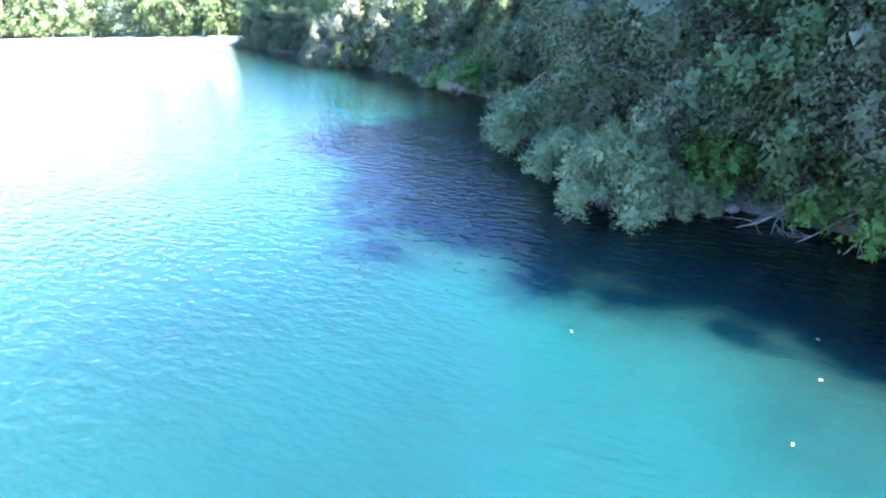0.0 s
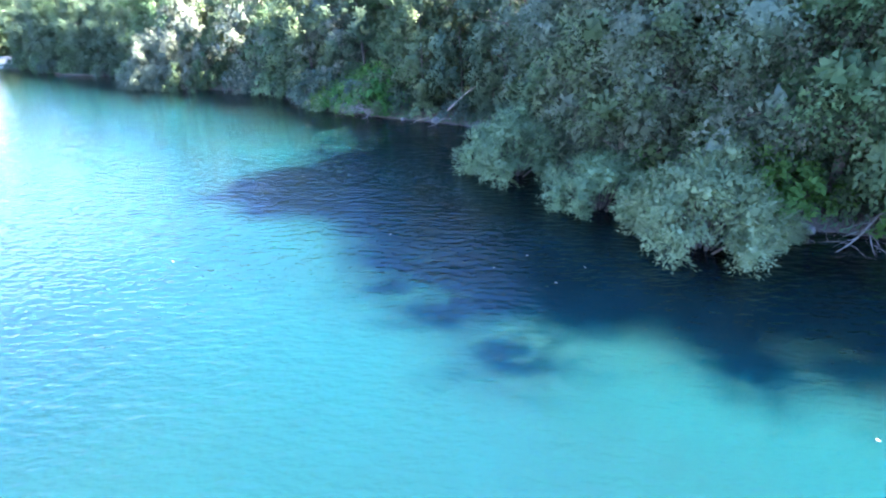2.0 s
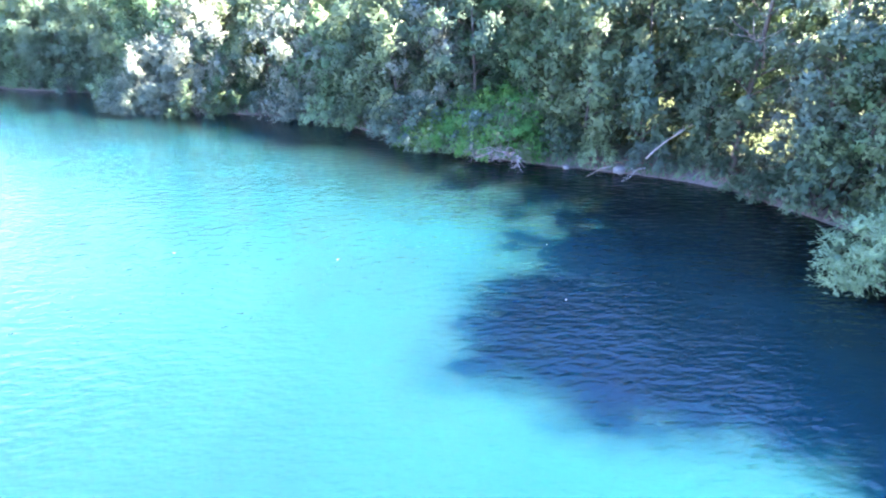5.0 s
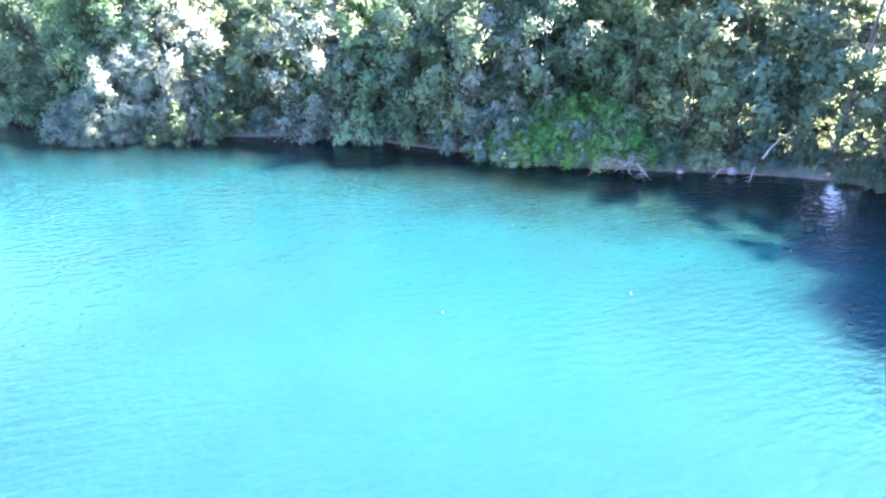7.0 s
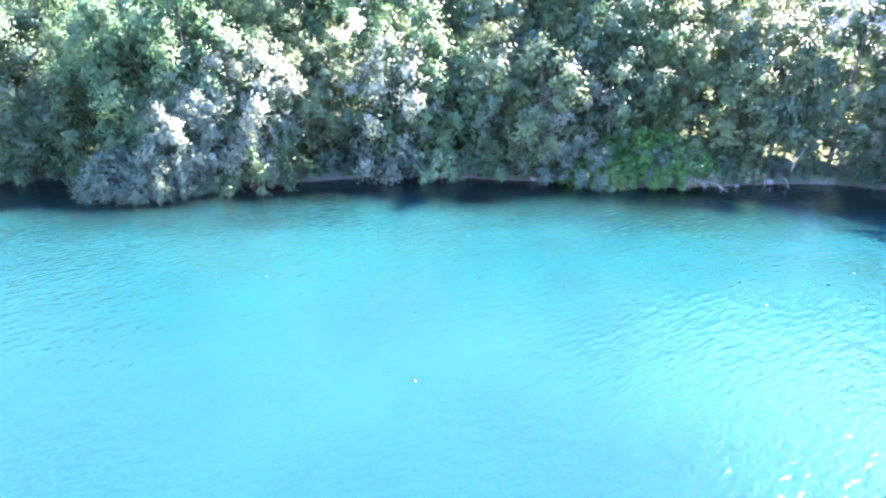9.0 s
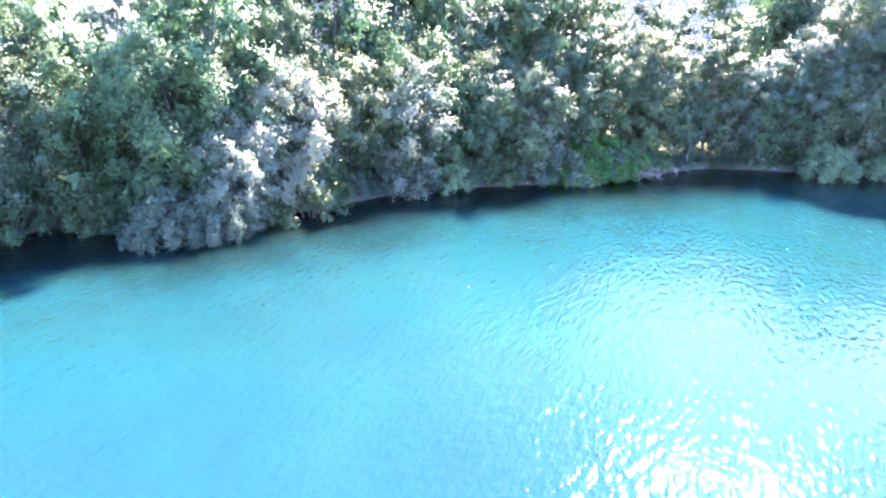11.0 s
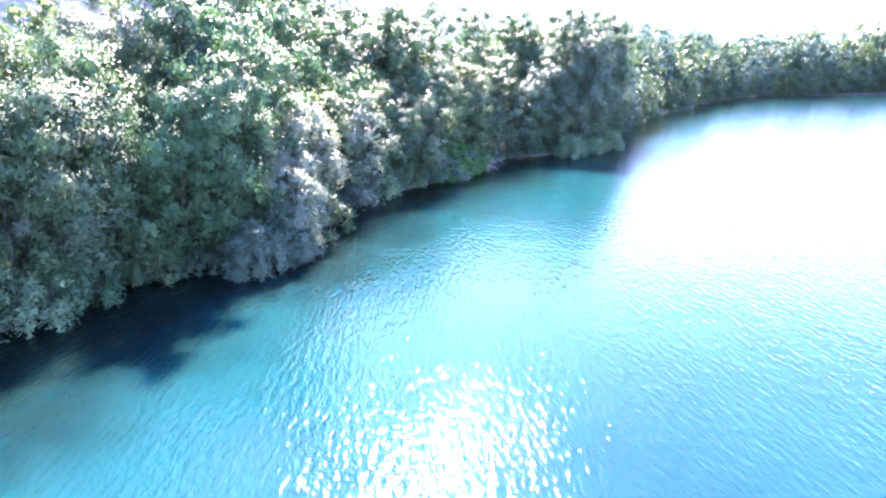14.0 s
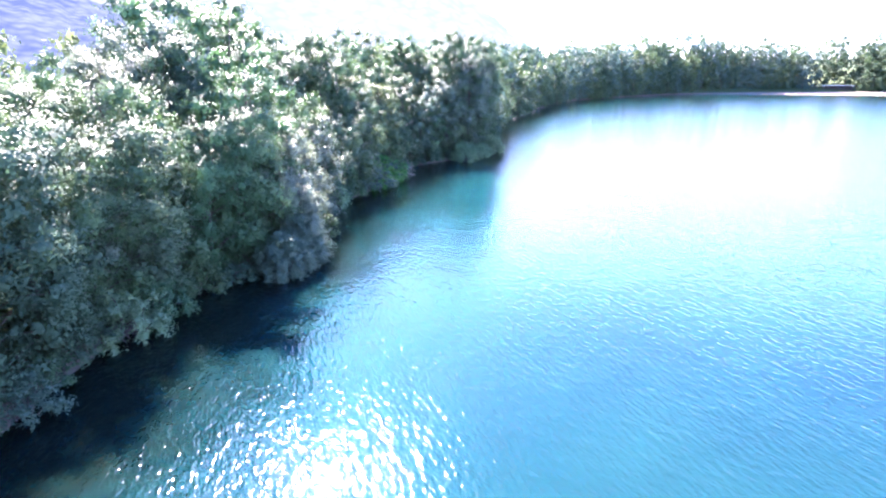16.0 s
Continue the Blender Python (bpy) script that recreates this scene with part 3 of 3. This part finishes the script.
for x, y, s in ((-0.9, 42.4, 1.0), (0.2, 43.2, 1.25), (-0.4, 44.8, 1.3), (-3.9, 47.6, 0.7), (-2.6, 44.9, 0.8), (-3.4, 46.4, 0.75), (-2.0, 43.4, 0.7), (-1.6, 44.6, 0.9), (-1.0, 46.5, 1.1), (-2.5, 47.5, 0.8), (0.5, 44.0, 1.2), (0.9, 46.0, 1.3), (-0.9, 48.4, 1.2), (12.6, 11.5, 1.1), (11.4, 14.4, 1.2), (13.7, 10.1, 1.0), (7.8, 18.3, 1.2), (6.7, 21.0, 1.1)):
    place(LOW[4], x, y, s, 97 * x, 1.0, "bright fresh green bush on the open slope of the bank", "shrub", "fresh green bushes")
# tall trees of the wood
rng = np.random.default_rng(25)
for off, lo, hi, step in ((3.7, 8.6, 12.0, 3.3), (6.8, 11.5, 15.0, 3.8), (9.2, 13.5, 16.0, 4.4), (11.8, 15.0, 18.0, 5.0)):
    for p, inl in along(-8, 112, step):
        q = p + inl * (off + rng.uniform(-0.9, 0.9)) + rng.uniform(-0.6, 0.6, 2)
        k = int(rng.choice(5, p=[0.33, 0.3, 0.14, 0.13, 0.1]))
        if off > 9 and 24 < q[1] < 38:
            k = 4
        high = rng.uniform(lo, hi) * (0.68 if 24.5 < q[1] + 0.3 * (q[0] - 8) < 31 and off < 9 else 1.0) * (0.94 if q[1] >= 66 and off < 8 else 0.84 if q[1] >= 70 else 1.0)
        if off < 5 and 55 < q[1] < 65:
            high *= 0.66
        if off < 4 and q[1] >= 76:
            high = rng.uniform(11.0, 12.4)
        high *= rng.uniform(0.86, 1.1)
        high *= 0.72 if q[1] < 0.5 else 0.95 if q[1] < 6.5 else 0.82 if q[1] < 11.5 else 1.0
        near = off < 8 and 64 < q[1] < 98 and k < 3
        high *= 0.93 if near else 1.0
        place(*((TALL[k != 2], *q, high / 17) if near else (BIG[k], *q, high / 14)), rng.uniform(0, 360), 1.0, BIG_LABEL[k], "tree", "tall trees of the wood")
# the tallest trees, close to the water behind the willows
for k, x, y, h in ((2, 5.4, 26.4, 11.5), (0, 4.9, 22.2, 15.2), (1, 5.6, 20.8, 15.0), (1, 8.8, 25.2, 13.5), (2, 6.6, 19.4, 16.2), (1, 12.6, 10.4, 18.6), (2, 11.9, 13.0, 18.6), (1, 9.6, 17.4, 18.5), (2, 10.8, 15.2, 17.0), (1, 11.4, 20.4, 19.0), (2, 7.0, 29.6, 11.0), (0, 5.9, 28.4, 9.0), (2, 6.0, 31.6, 9.5), (1, 5.5, 34.8, 12.0), (0, 13.7, 9.9, 15.5), (1, 12.5, 12.1, 15.5), (2, 14.8, 7.4, 16.0), (1, 16.1, 5.5, 11.5), (0, 17.4, 3.5, 10.5), (1, 14.0, 8.9, 15.0), (1, -13.1, 64.8, 8.5), (0, -16.1, 68.4, 14.0), (1, -10.3, 62.5, 8.5), (0, -6.0, 64.8, 17.5), (1, -3.4, 69.4, 18.0), (0, -8.3, 69.9, 17.0), (0, -1.6, 62.6, 17.5), (1, 2.2, 63.5, 18.5), (1, 2.5, 58.5, 17.0)):
    if 2 < y < 27:
        place(TALL[k % 2], x, y, h / 17, rng.uniform(0, 360), 1.0, BIG_LABEL[2 - 2 * (k % 2)], "tree", "tall trees of the wood")
    else:
        place(BIG[k], x, y, h / 14, rng.uniform(0, 360), 1.0, BIG_LABEL[k], "tree", "tall trees of the wood")

# willow shrubs standing in the shallows
for k, x, y, s, t in ((0, 2.0, 26.0, 1.0, 1.0), (1, 3.3, 21.0, 0.82, 0.95), (0, 4.2, 17.1, 0.95, 1.1), (1, 6.2, 16.8, 0.55, 0.9)):
    place(WILLOW[k], x, y, s, rng.uniform(0, 360), t, "round grey-green willow shrub standing in the shallows", "shrub", "willows in the shallows", z=-0.1)
for x, y, s, t in ((-20.6, 68.9, 1.0, 0.95), (-19.0, 67.0, 1.05, 1.1)):
    place(WILLOW[2], x, y, s, rng.uniform(0, 360), t, "silvery willow shrub leaning out over the water", "shrub", z=-0.1)
for x, y, s in ((-18.6, 66.4, 0.75), (-14.2, 64.4, 1.12), (-16.4, 66.0, 0.85)):
    place(LEANER, x, y, s, rng.uniform(0, 360), 1.05, "pale silvery willow tree leaning over the water", "tree")


for k, x, y, h in ((2, -8.6, 58.8, 8.6), (3, -4.2, 50.4, 8.2), (2, -19.4, 78.2, 6.2), (2, -2.6, 49.4, 7.2)):
    place(MID[k], x, y, h / 7, 140 * x, 1.0, "pale-crowned young tree reaching into the sun above the bank", "tree", "young trees on the bank")


# dead wood on the bank
BROWN = bark_material("withered_brown_twigs", (0.10, 0.05, 0.035), (0.30, 0.17, 0.12))


def bough(start, end, sag, r, rng, n=7):
    a, c = np.array(start, float), np.array(end, float)
    side = rng.normal(size=3) * 0.06 * np.linalg.norm(c - a)
    return [(a + (c - a) * u + np.array([0, 0, sag * math.sin(math.pi * u)]) + side * math.sin(2 * math.pi * u), r * (1 - 0.82 * u)) for u in np.linspace(0, 1, n)]


def fallen_branch(start, end, r, twigs, seed, sag=0.15, label="bleached dead branch fallen from the bank into the water", mat=DEAD):
    rng = np.random.default_rng(seed)
    root = new("fallen_branch")
    root.location = start
    main = bough((0, 0, 0), np.array(end) - np.array(start), sag, r, rng)
    part("limb", mesh_from("limb", *tubes([main], 7), smooth=True), mat, root)
    L = np.linalg.norm(np.array(end) - np.array(start))
    for k in range(twigs):
        u = rng.integers(2, 6)
        p, rr = main[u]
        d = main[u + 1][0] - p
        d = d / np.linalg.norm(d) + rng.normal(size=3) * np.array([0.6, 0.6, 0.35])
        tip = p + d / np.linalg.norm(d) * L * rng.uniform(0.2, 0.45)
        one = bough(p, tip, rng.uniform(-0.05, 0.1), rr * 0.55, rng, 5)
        q = one[2][0]
        fork = bough(q, q + (tip - p) * 0.5 + rng.normal(size=3) * 0.1 * L, 0.03, rr * 0.3, rng, 4)
        part("twig", mesh_from("twig", *tubes([one, fork], 5), smooth=True), mat, root)
    return tagged(root, label, "branch", "dead branches on the bank")


for k, (a, c, r) in enumerate((((10.3, 15.8, 0.75), (7.4, 15.2, 0.06), 0.06), ((11.3, 14.8, 0.9), (8.6, 14.1, 0.05), 0.05), ((12.0, 14.1, 0.8), (9.4, 13.3, 0.05), 0.055), ((10.9, 15.3, 1.3), (8.7, 15.1, 1.0), 0.035),
                                   ((12.7, 12.9, 0.7), (10.5, 12.1, 0.05), 0.045), ((11.5, 15.3, 1.5), (9.4, 15.0, 1.35), 0.03), ((9.7, 16.2, 0.5), (8.2, 14.7, 0.04), 0.04))):
    fallen_branch(a, c, r, 5, 60 + k)
fallen_branch((2.6, 36.8, 0.9), (4.8, 36.0, 2.7), 0.05, 2, 71, 0.1, "bare grey log leaning against the bank")
fallen_branch((2.9, 37.1, 0.35), (1.3, 36.7, 0.06), 0.05, 4, 72, 0.08, "bleached driftwood lying at the waterline")
fallen_branch((1.8, 38.0, 0.35), (0.6, 38.1, 0.06), 0.035, 4, 73, 0.08, "bleached driftwood lying at the waterline")
fallen_branch((-18.2, 75.1, 0.5), (-20.3, 74.9, 0.05), 0.04, 4, 74, 0.2, "thin dead branch dipping into the water")
for k in range(9):
    a = 0.7 * k
    fallen_branch((-1.0 + 0.3 * math.cos(a), 41.4 + 0.4 * math.sin(a), 0.45), (-2.6 + 0.8 * math.cos(a * 1.7), 40.9 + 1.2 * math.sin(a * 1.3), 0.1 + 0.17 * (k % 5)), 0.042, 7, 80 + k, 0.22, "tangle of bleached dead twigs at the waterline")
for k in range(5):
    fallen_branch((3.9 - 0.5 * k, 36.9 + 0.35 * k, 0.4), (2.9 - 0.5 * k, 36.8 + 0.5 * k, 0.1 + 0.2 * (k % 3)), 0.026, 6, 110 + k, 0.2, "withered brown twigs hanging from the bank to the water", BROWN)
fallen_branch((6.3, 35.0, 4.6), (4.2, 34.2, 6.6), 0.06, 7, 95, 0.1, "sunlit bare dead branch among the leaves")


def stone(x, y, z, r, seed, label, mat=STONE):
    bm = bmesh.new()
    bmesh.ops.create_icosphere(bm, subdivisions=2, radius=r)
    for v in bm.verts:
        v.co *= 1 + 0.28 * noise.noise(v.co * (1.6 / r) + Vector((seed * 3.1, 0, 0)))
        v.co.z *= 0.62
    me = bpy.data.meshes.new("stone")
    bm.to_mesh(me)
    bm.free()
    ob = part("stone", me, mat)
    ob.location = (x, y, z)
    return tagged(ob, label, "stone", "stones on the bank")


stone(0.4, 39.5, 0.12, 0.17, 1, "small pale rounded stone at the waterline")
for k in range(14):
    t = rng.uniform(0, 1)
    x, y = -55 - 60 * t, 113.5 + 20 * t + rng.uniform(0.5, 4)
    stone(x, y, float(ground_z(np.array([x]), np.array([y]))[0]) + 0.08, rng.uniform(0.25, 0.7), 5 + k, "pale boulder on the shingle beach", GRAVEL)
for k, (x, y) in enumerate(((4.8, 28.6), (5.3, 22.8), (7.8, 16.5), (2.1, 37.8), (-6.5, 54.2), (-5.0, 50.5), (-9.7, 59.9))):
    stone(x, y, 0.18, rng.uniform(0.15, 0.3), 30 + k, "grey stone in the earth of the bank")

# grass and trailing stems along the bank
rg = np.random.default_rng(77)
seg = np.hypot(*np.diff(CURVE, axis=0).T)
cum = np.concatenate([[0], np.cumsum(seg)])
u = rg.uniform(cum[4], cum[-1], 11000)
gx_, gy_ = np.interp(u, cum, CURVE[:, 0]), np.interp(u, cum, CURVE[:, 1])
tx, ty = np.interp(u + 0.5, cum, CURVE[:, 0]) - gx_, np.interp(u + 0.5, cum, CURVE[:, 1]) - gy_
tl = np.hypot(tx, ty) + 1e-9
inx, iny = ty / tl, -tx / tl
o = 0.25 + 1.6 * rg.uniform(0, 1, len(u)) ** 1.5
gx_, gy_ = gx_ + inx * o, gy_ + iny * o
root_ = np.stack([gx_, gy_, np.maximum(ground_z(gx_, gy_), 0.02)], 1)
lean_ = np.stack([-inx, -iny, np.zeros(len(u))], 1) * rg.uniform(0.1, 0.9, len(u))[:, None] + rg.normal(size=(len(u), 3)) * 0.35
lean_[:, 2] = rg.uniform(0.15, 1.0, len(u))
face_ = np.stack([-inx, -iny, np.full(len(u), 0.5)], 1)
tagged(part("bank_grass", leaf_mesh("bank_grass", root_, lean_, face_, 0.42, 0.07, rg, 3), LEAF_GREEN), "green grass and weeds along the bank", "grass", kind="stuff")

# leaves adrift on the water
for k, (x, y) in enumerate(((4.6, 6.5), (5.9, 8.1), (6.6, 9.4), (1.6, 9.7), (-2.0, 17.9), (-0.8, 18.3), (-0.8, 16.5), (0.4, 17.0), (-4.3, 21.4), (-11.0, 21.8), (-6.6, 29.4), (-5.1, 32.6), (-11.6, 34.5), (-16.4, 37.3), (-26.3, 45.0), (-23.8, 53.5))):
    rg = np.random.default_rng(200 + k)
    ring = [(0.04 * (1 + 0.5 * math.cos(a)) * math.cos(a), 0.022 * math.sin(a), 0.006 * math.sin(2 * a) + 0.004) for a in np.linspace(0, 2 * math.pi, 10, endpoint=False)]
    top = [(a * 0.98, c * 0.98, h + 0.005) for a, c, h in ring]
    faces = [tuple(range(10, 20)), tuple(range(9, -1, -1))] + [(i, (i + 1) % 10, 10 + (i + 1) % 10, 10 + i) for i in range(10)]
    ob = part("floating_leaf", mesh_from("floating_leaf", ring + top, faces), DRY)
    ob.location, ob.rotation_euler = (x, y, 0.004), (0, 0, rg.uniform(0, 6.28))
    tagged(ob, "pale dry leaf floating on the lake", "leaf", "leaves adrift on the water")


# the low shed on the beach at the far end of the lake
def slab(x, y, z, w, d, h):
    bm = bmesh.new()
    bmesh.ops.create_cube(bm, size=1.0)
    for v in bm.verts:
        v.co = (x + v.co.x * w, y + v.co.y * d, z + v.co.z * h)
    bmesh.ops.bevel(bm, geom=bm.edges[:], offset=0.04, segments=1, affect="EDGES")
    me = bpy.data.meshes.new("slab")
    bm.to_mesh(me)
    bm.free()
    return me


WALL, nt, b = material("weathered_dark_boards", 0.8, 0.3)
nt.links.new(ramp(nt, noise_node(nt, 1.5, 5.0, 0.6, (1, 1, 6)), [(0.3, (0.05, 0.045, 0.05)), (0.7, (0.13, 0.12, 0.125))]), b.inputs["Base Color"])
ROOFING, nt, b = material("pale_metal_roofing", 0.5, 0.5)
nt.links.new(ramp(nt, noise_node(nt, 0.8, 5.0), [(0.3, (0.4, 0.4, 0.4)), (0.7, (0.62, 0.62, 0.6))]), b.inputs["Base Color"])
shed = new("shed")
shed.location = (13.0, -343.0, float(ground_z(np.array([13.0]), np.array([-343.0]))[0]) - 0.1)
part("wall", slab(0, -2.3, 1.5, 15, 0.3, 3.0), WALL, shed)
for x in (-7.35, 7.35):
    part("side_wall", slab(x, 0, 1.5, 0.3, 4.3, 3.0), WALL, shed)
for x in (-4.5, -1.5, 1.5, 4.5):
    part("post", slab(x, 2.1, 1.4, 0.25, 0.25, 2.8), WALL, shed)
part("roof", slab(0, 0, 3.2, 16.5, 6.0, 0.35), ROOFING, shed, "pale metal roof")
tagged(shed, "low dark wooden shed with pale roof on the far beach", "shed")


# woods behind and round the lake, too many to count
def named(proto, name):
    return [o for o in proto.children if o.name.startswith(name)][0].data


def moved(me, m):
    v = np.empty(len(me.vertices) * 3, np.float32)
    me.vertices.foreach_get("co", v)
    return v.reshape(-1, 3) @ np.array(m.to_3x3()).T + np.array(m.translation)


def wood(spots, name, label):
    groups = {}
    for k, x, y, size in spots:
        z = max(-0.1, float(ground_z(np.array([x]), np.array([y]))[0])) - 0.05
        groups.setdefault(k, []).append(Matrix.LocRotScale((x, y, z), Euler((0, 0, rng.uniform(0, 6.28))), (size, size, size * rng.uniform(0.92, 1.1))))
    first = None
    for k, at_ in groups.items():
        crown, trunk = named(FAR[k], "crown"), named(FAR[k], "trunk")
        v = np.concatenate([moved(crown, m) for m in at_])
        ob = part(name if first is None else "foliage", loose("foliage", v, len(v) // 3, 3), crown.materials[0], first)
        first = first or tagged(ob, label, "woods", kind="stuff")
        tf = [tuple(p.vertices) for p in trunk.polygons]
        nv = len(trunk.vertices)
        part("trunk", mesh_from("trunk", np.concatenate([moved(trunk, m) for m in at_]), [tuple(i + nv * j for i in q) for j in range(len(at_)) for q in tf], True), BARK, first)
    return first


spots = []
for off, step in ((18, 4.8), (25, 5.8)):
    for p, inl in along(-10, 114, step):
        q = p + inl * (off + rng.uniform(-2, 2)) + rng.uniform(-1.5, 1.5, 2)
        low_ = 0.5 if 22 < q[1] < 37 else 1.0          # the wood opens to the sky here
        spots.append((int(rng.choice(4, p=[0.3, 0.25, 0.2, 0.25])), q[0], q[1], low_ * (0.74 if q[1] > 62 else 1.0) * rng.uniform(15, 18) / 14))
wood(spots, "wood_behind", "dense leafy wood behind the bank")
spots = []
for i in range(0, len(LOOP)):
    a, c = LOOP[i], LOOP[(i + 1) % len(LOOP)]
    if (-4 < a[1] < 106 and a[0] > -46) or a[0] < -170 or (a[0] < -75 and a[1] < -20):
        continue
    d = (c - a) / np.linalg.norm(c - a)
    inl = np.array([d[1], -d[0]])
    steps = max(1, int(np.linalg.norm(c - a) / (6.0 if a[1] < -30 else 4.8)))
    for s in range(steps):
        for off in ((2.0, 6.5, 13, 24) if not (a[0] < -46 and a[1] > 60) else (13, 17, 22)):
            q = a + (c - a) * (s + rng.uniform(0.1, 0.9)) / steps + inl * (off + rng.uniform(-1.5, 1.5))
            if 2 < q[0] < 24 and q[1] > -348 and a[1] < -300:
                continue                       # room for the shed
            beach = a[0] < -46 and a[1] > 60
            spots.append((4 if beach and rng.uniform() < 0.7 else int(rng.integers(3)), q[0], q[1], rng.uniform(0.95, 1.3) * (0.62 if off == 2.0 else 1.0) * (rng.uniform(1.0, 1.5) if -200 < a[1] < -60 else rng.uniform(1.4, 1.8) if a[1] <= -200 else 1.0)))
wood(spots, "far_wood", "leafy wood of the far shore")
for proto in BIG + MID + LOW + FAR + WILLOW + TALL + YOUNG + [LEANER]:
    for o in (*proto.children_recursive, proto):
        bpy.data.objects.remove(o)
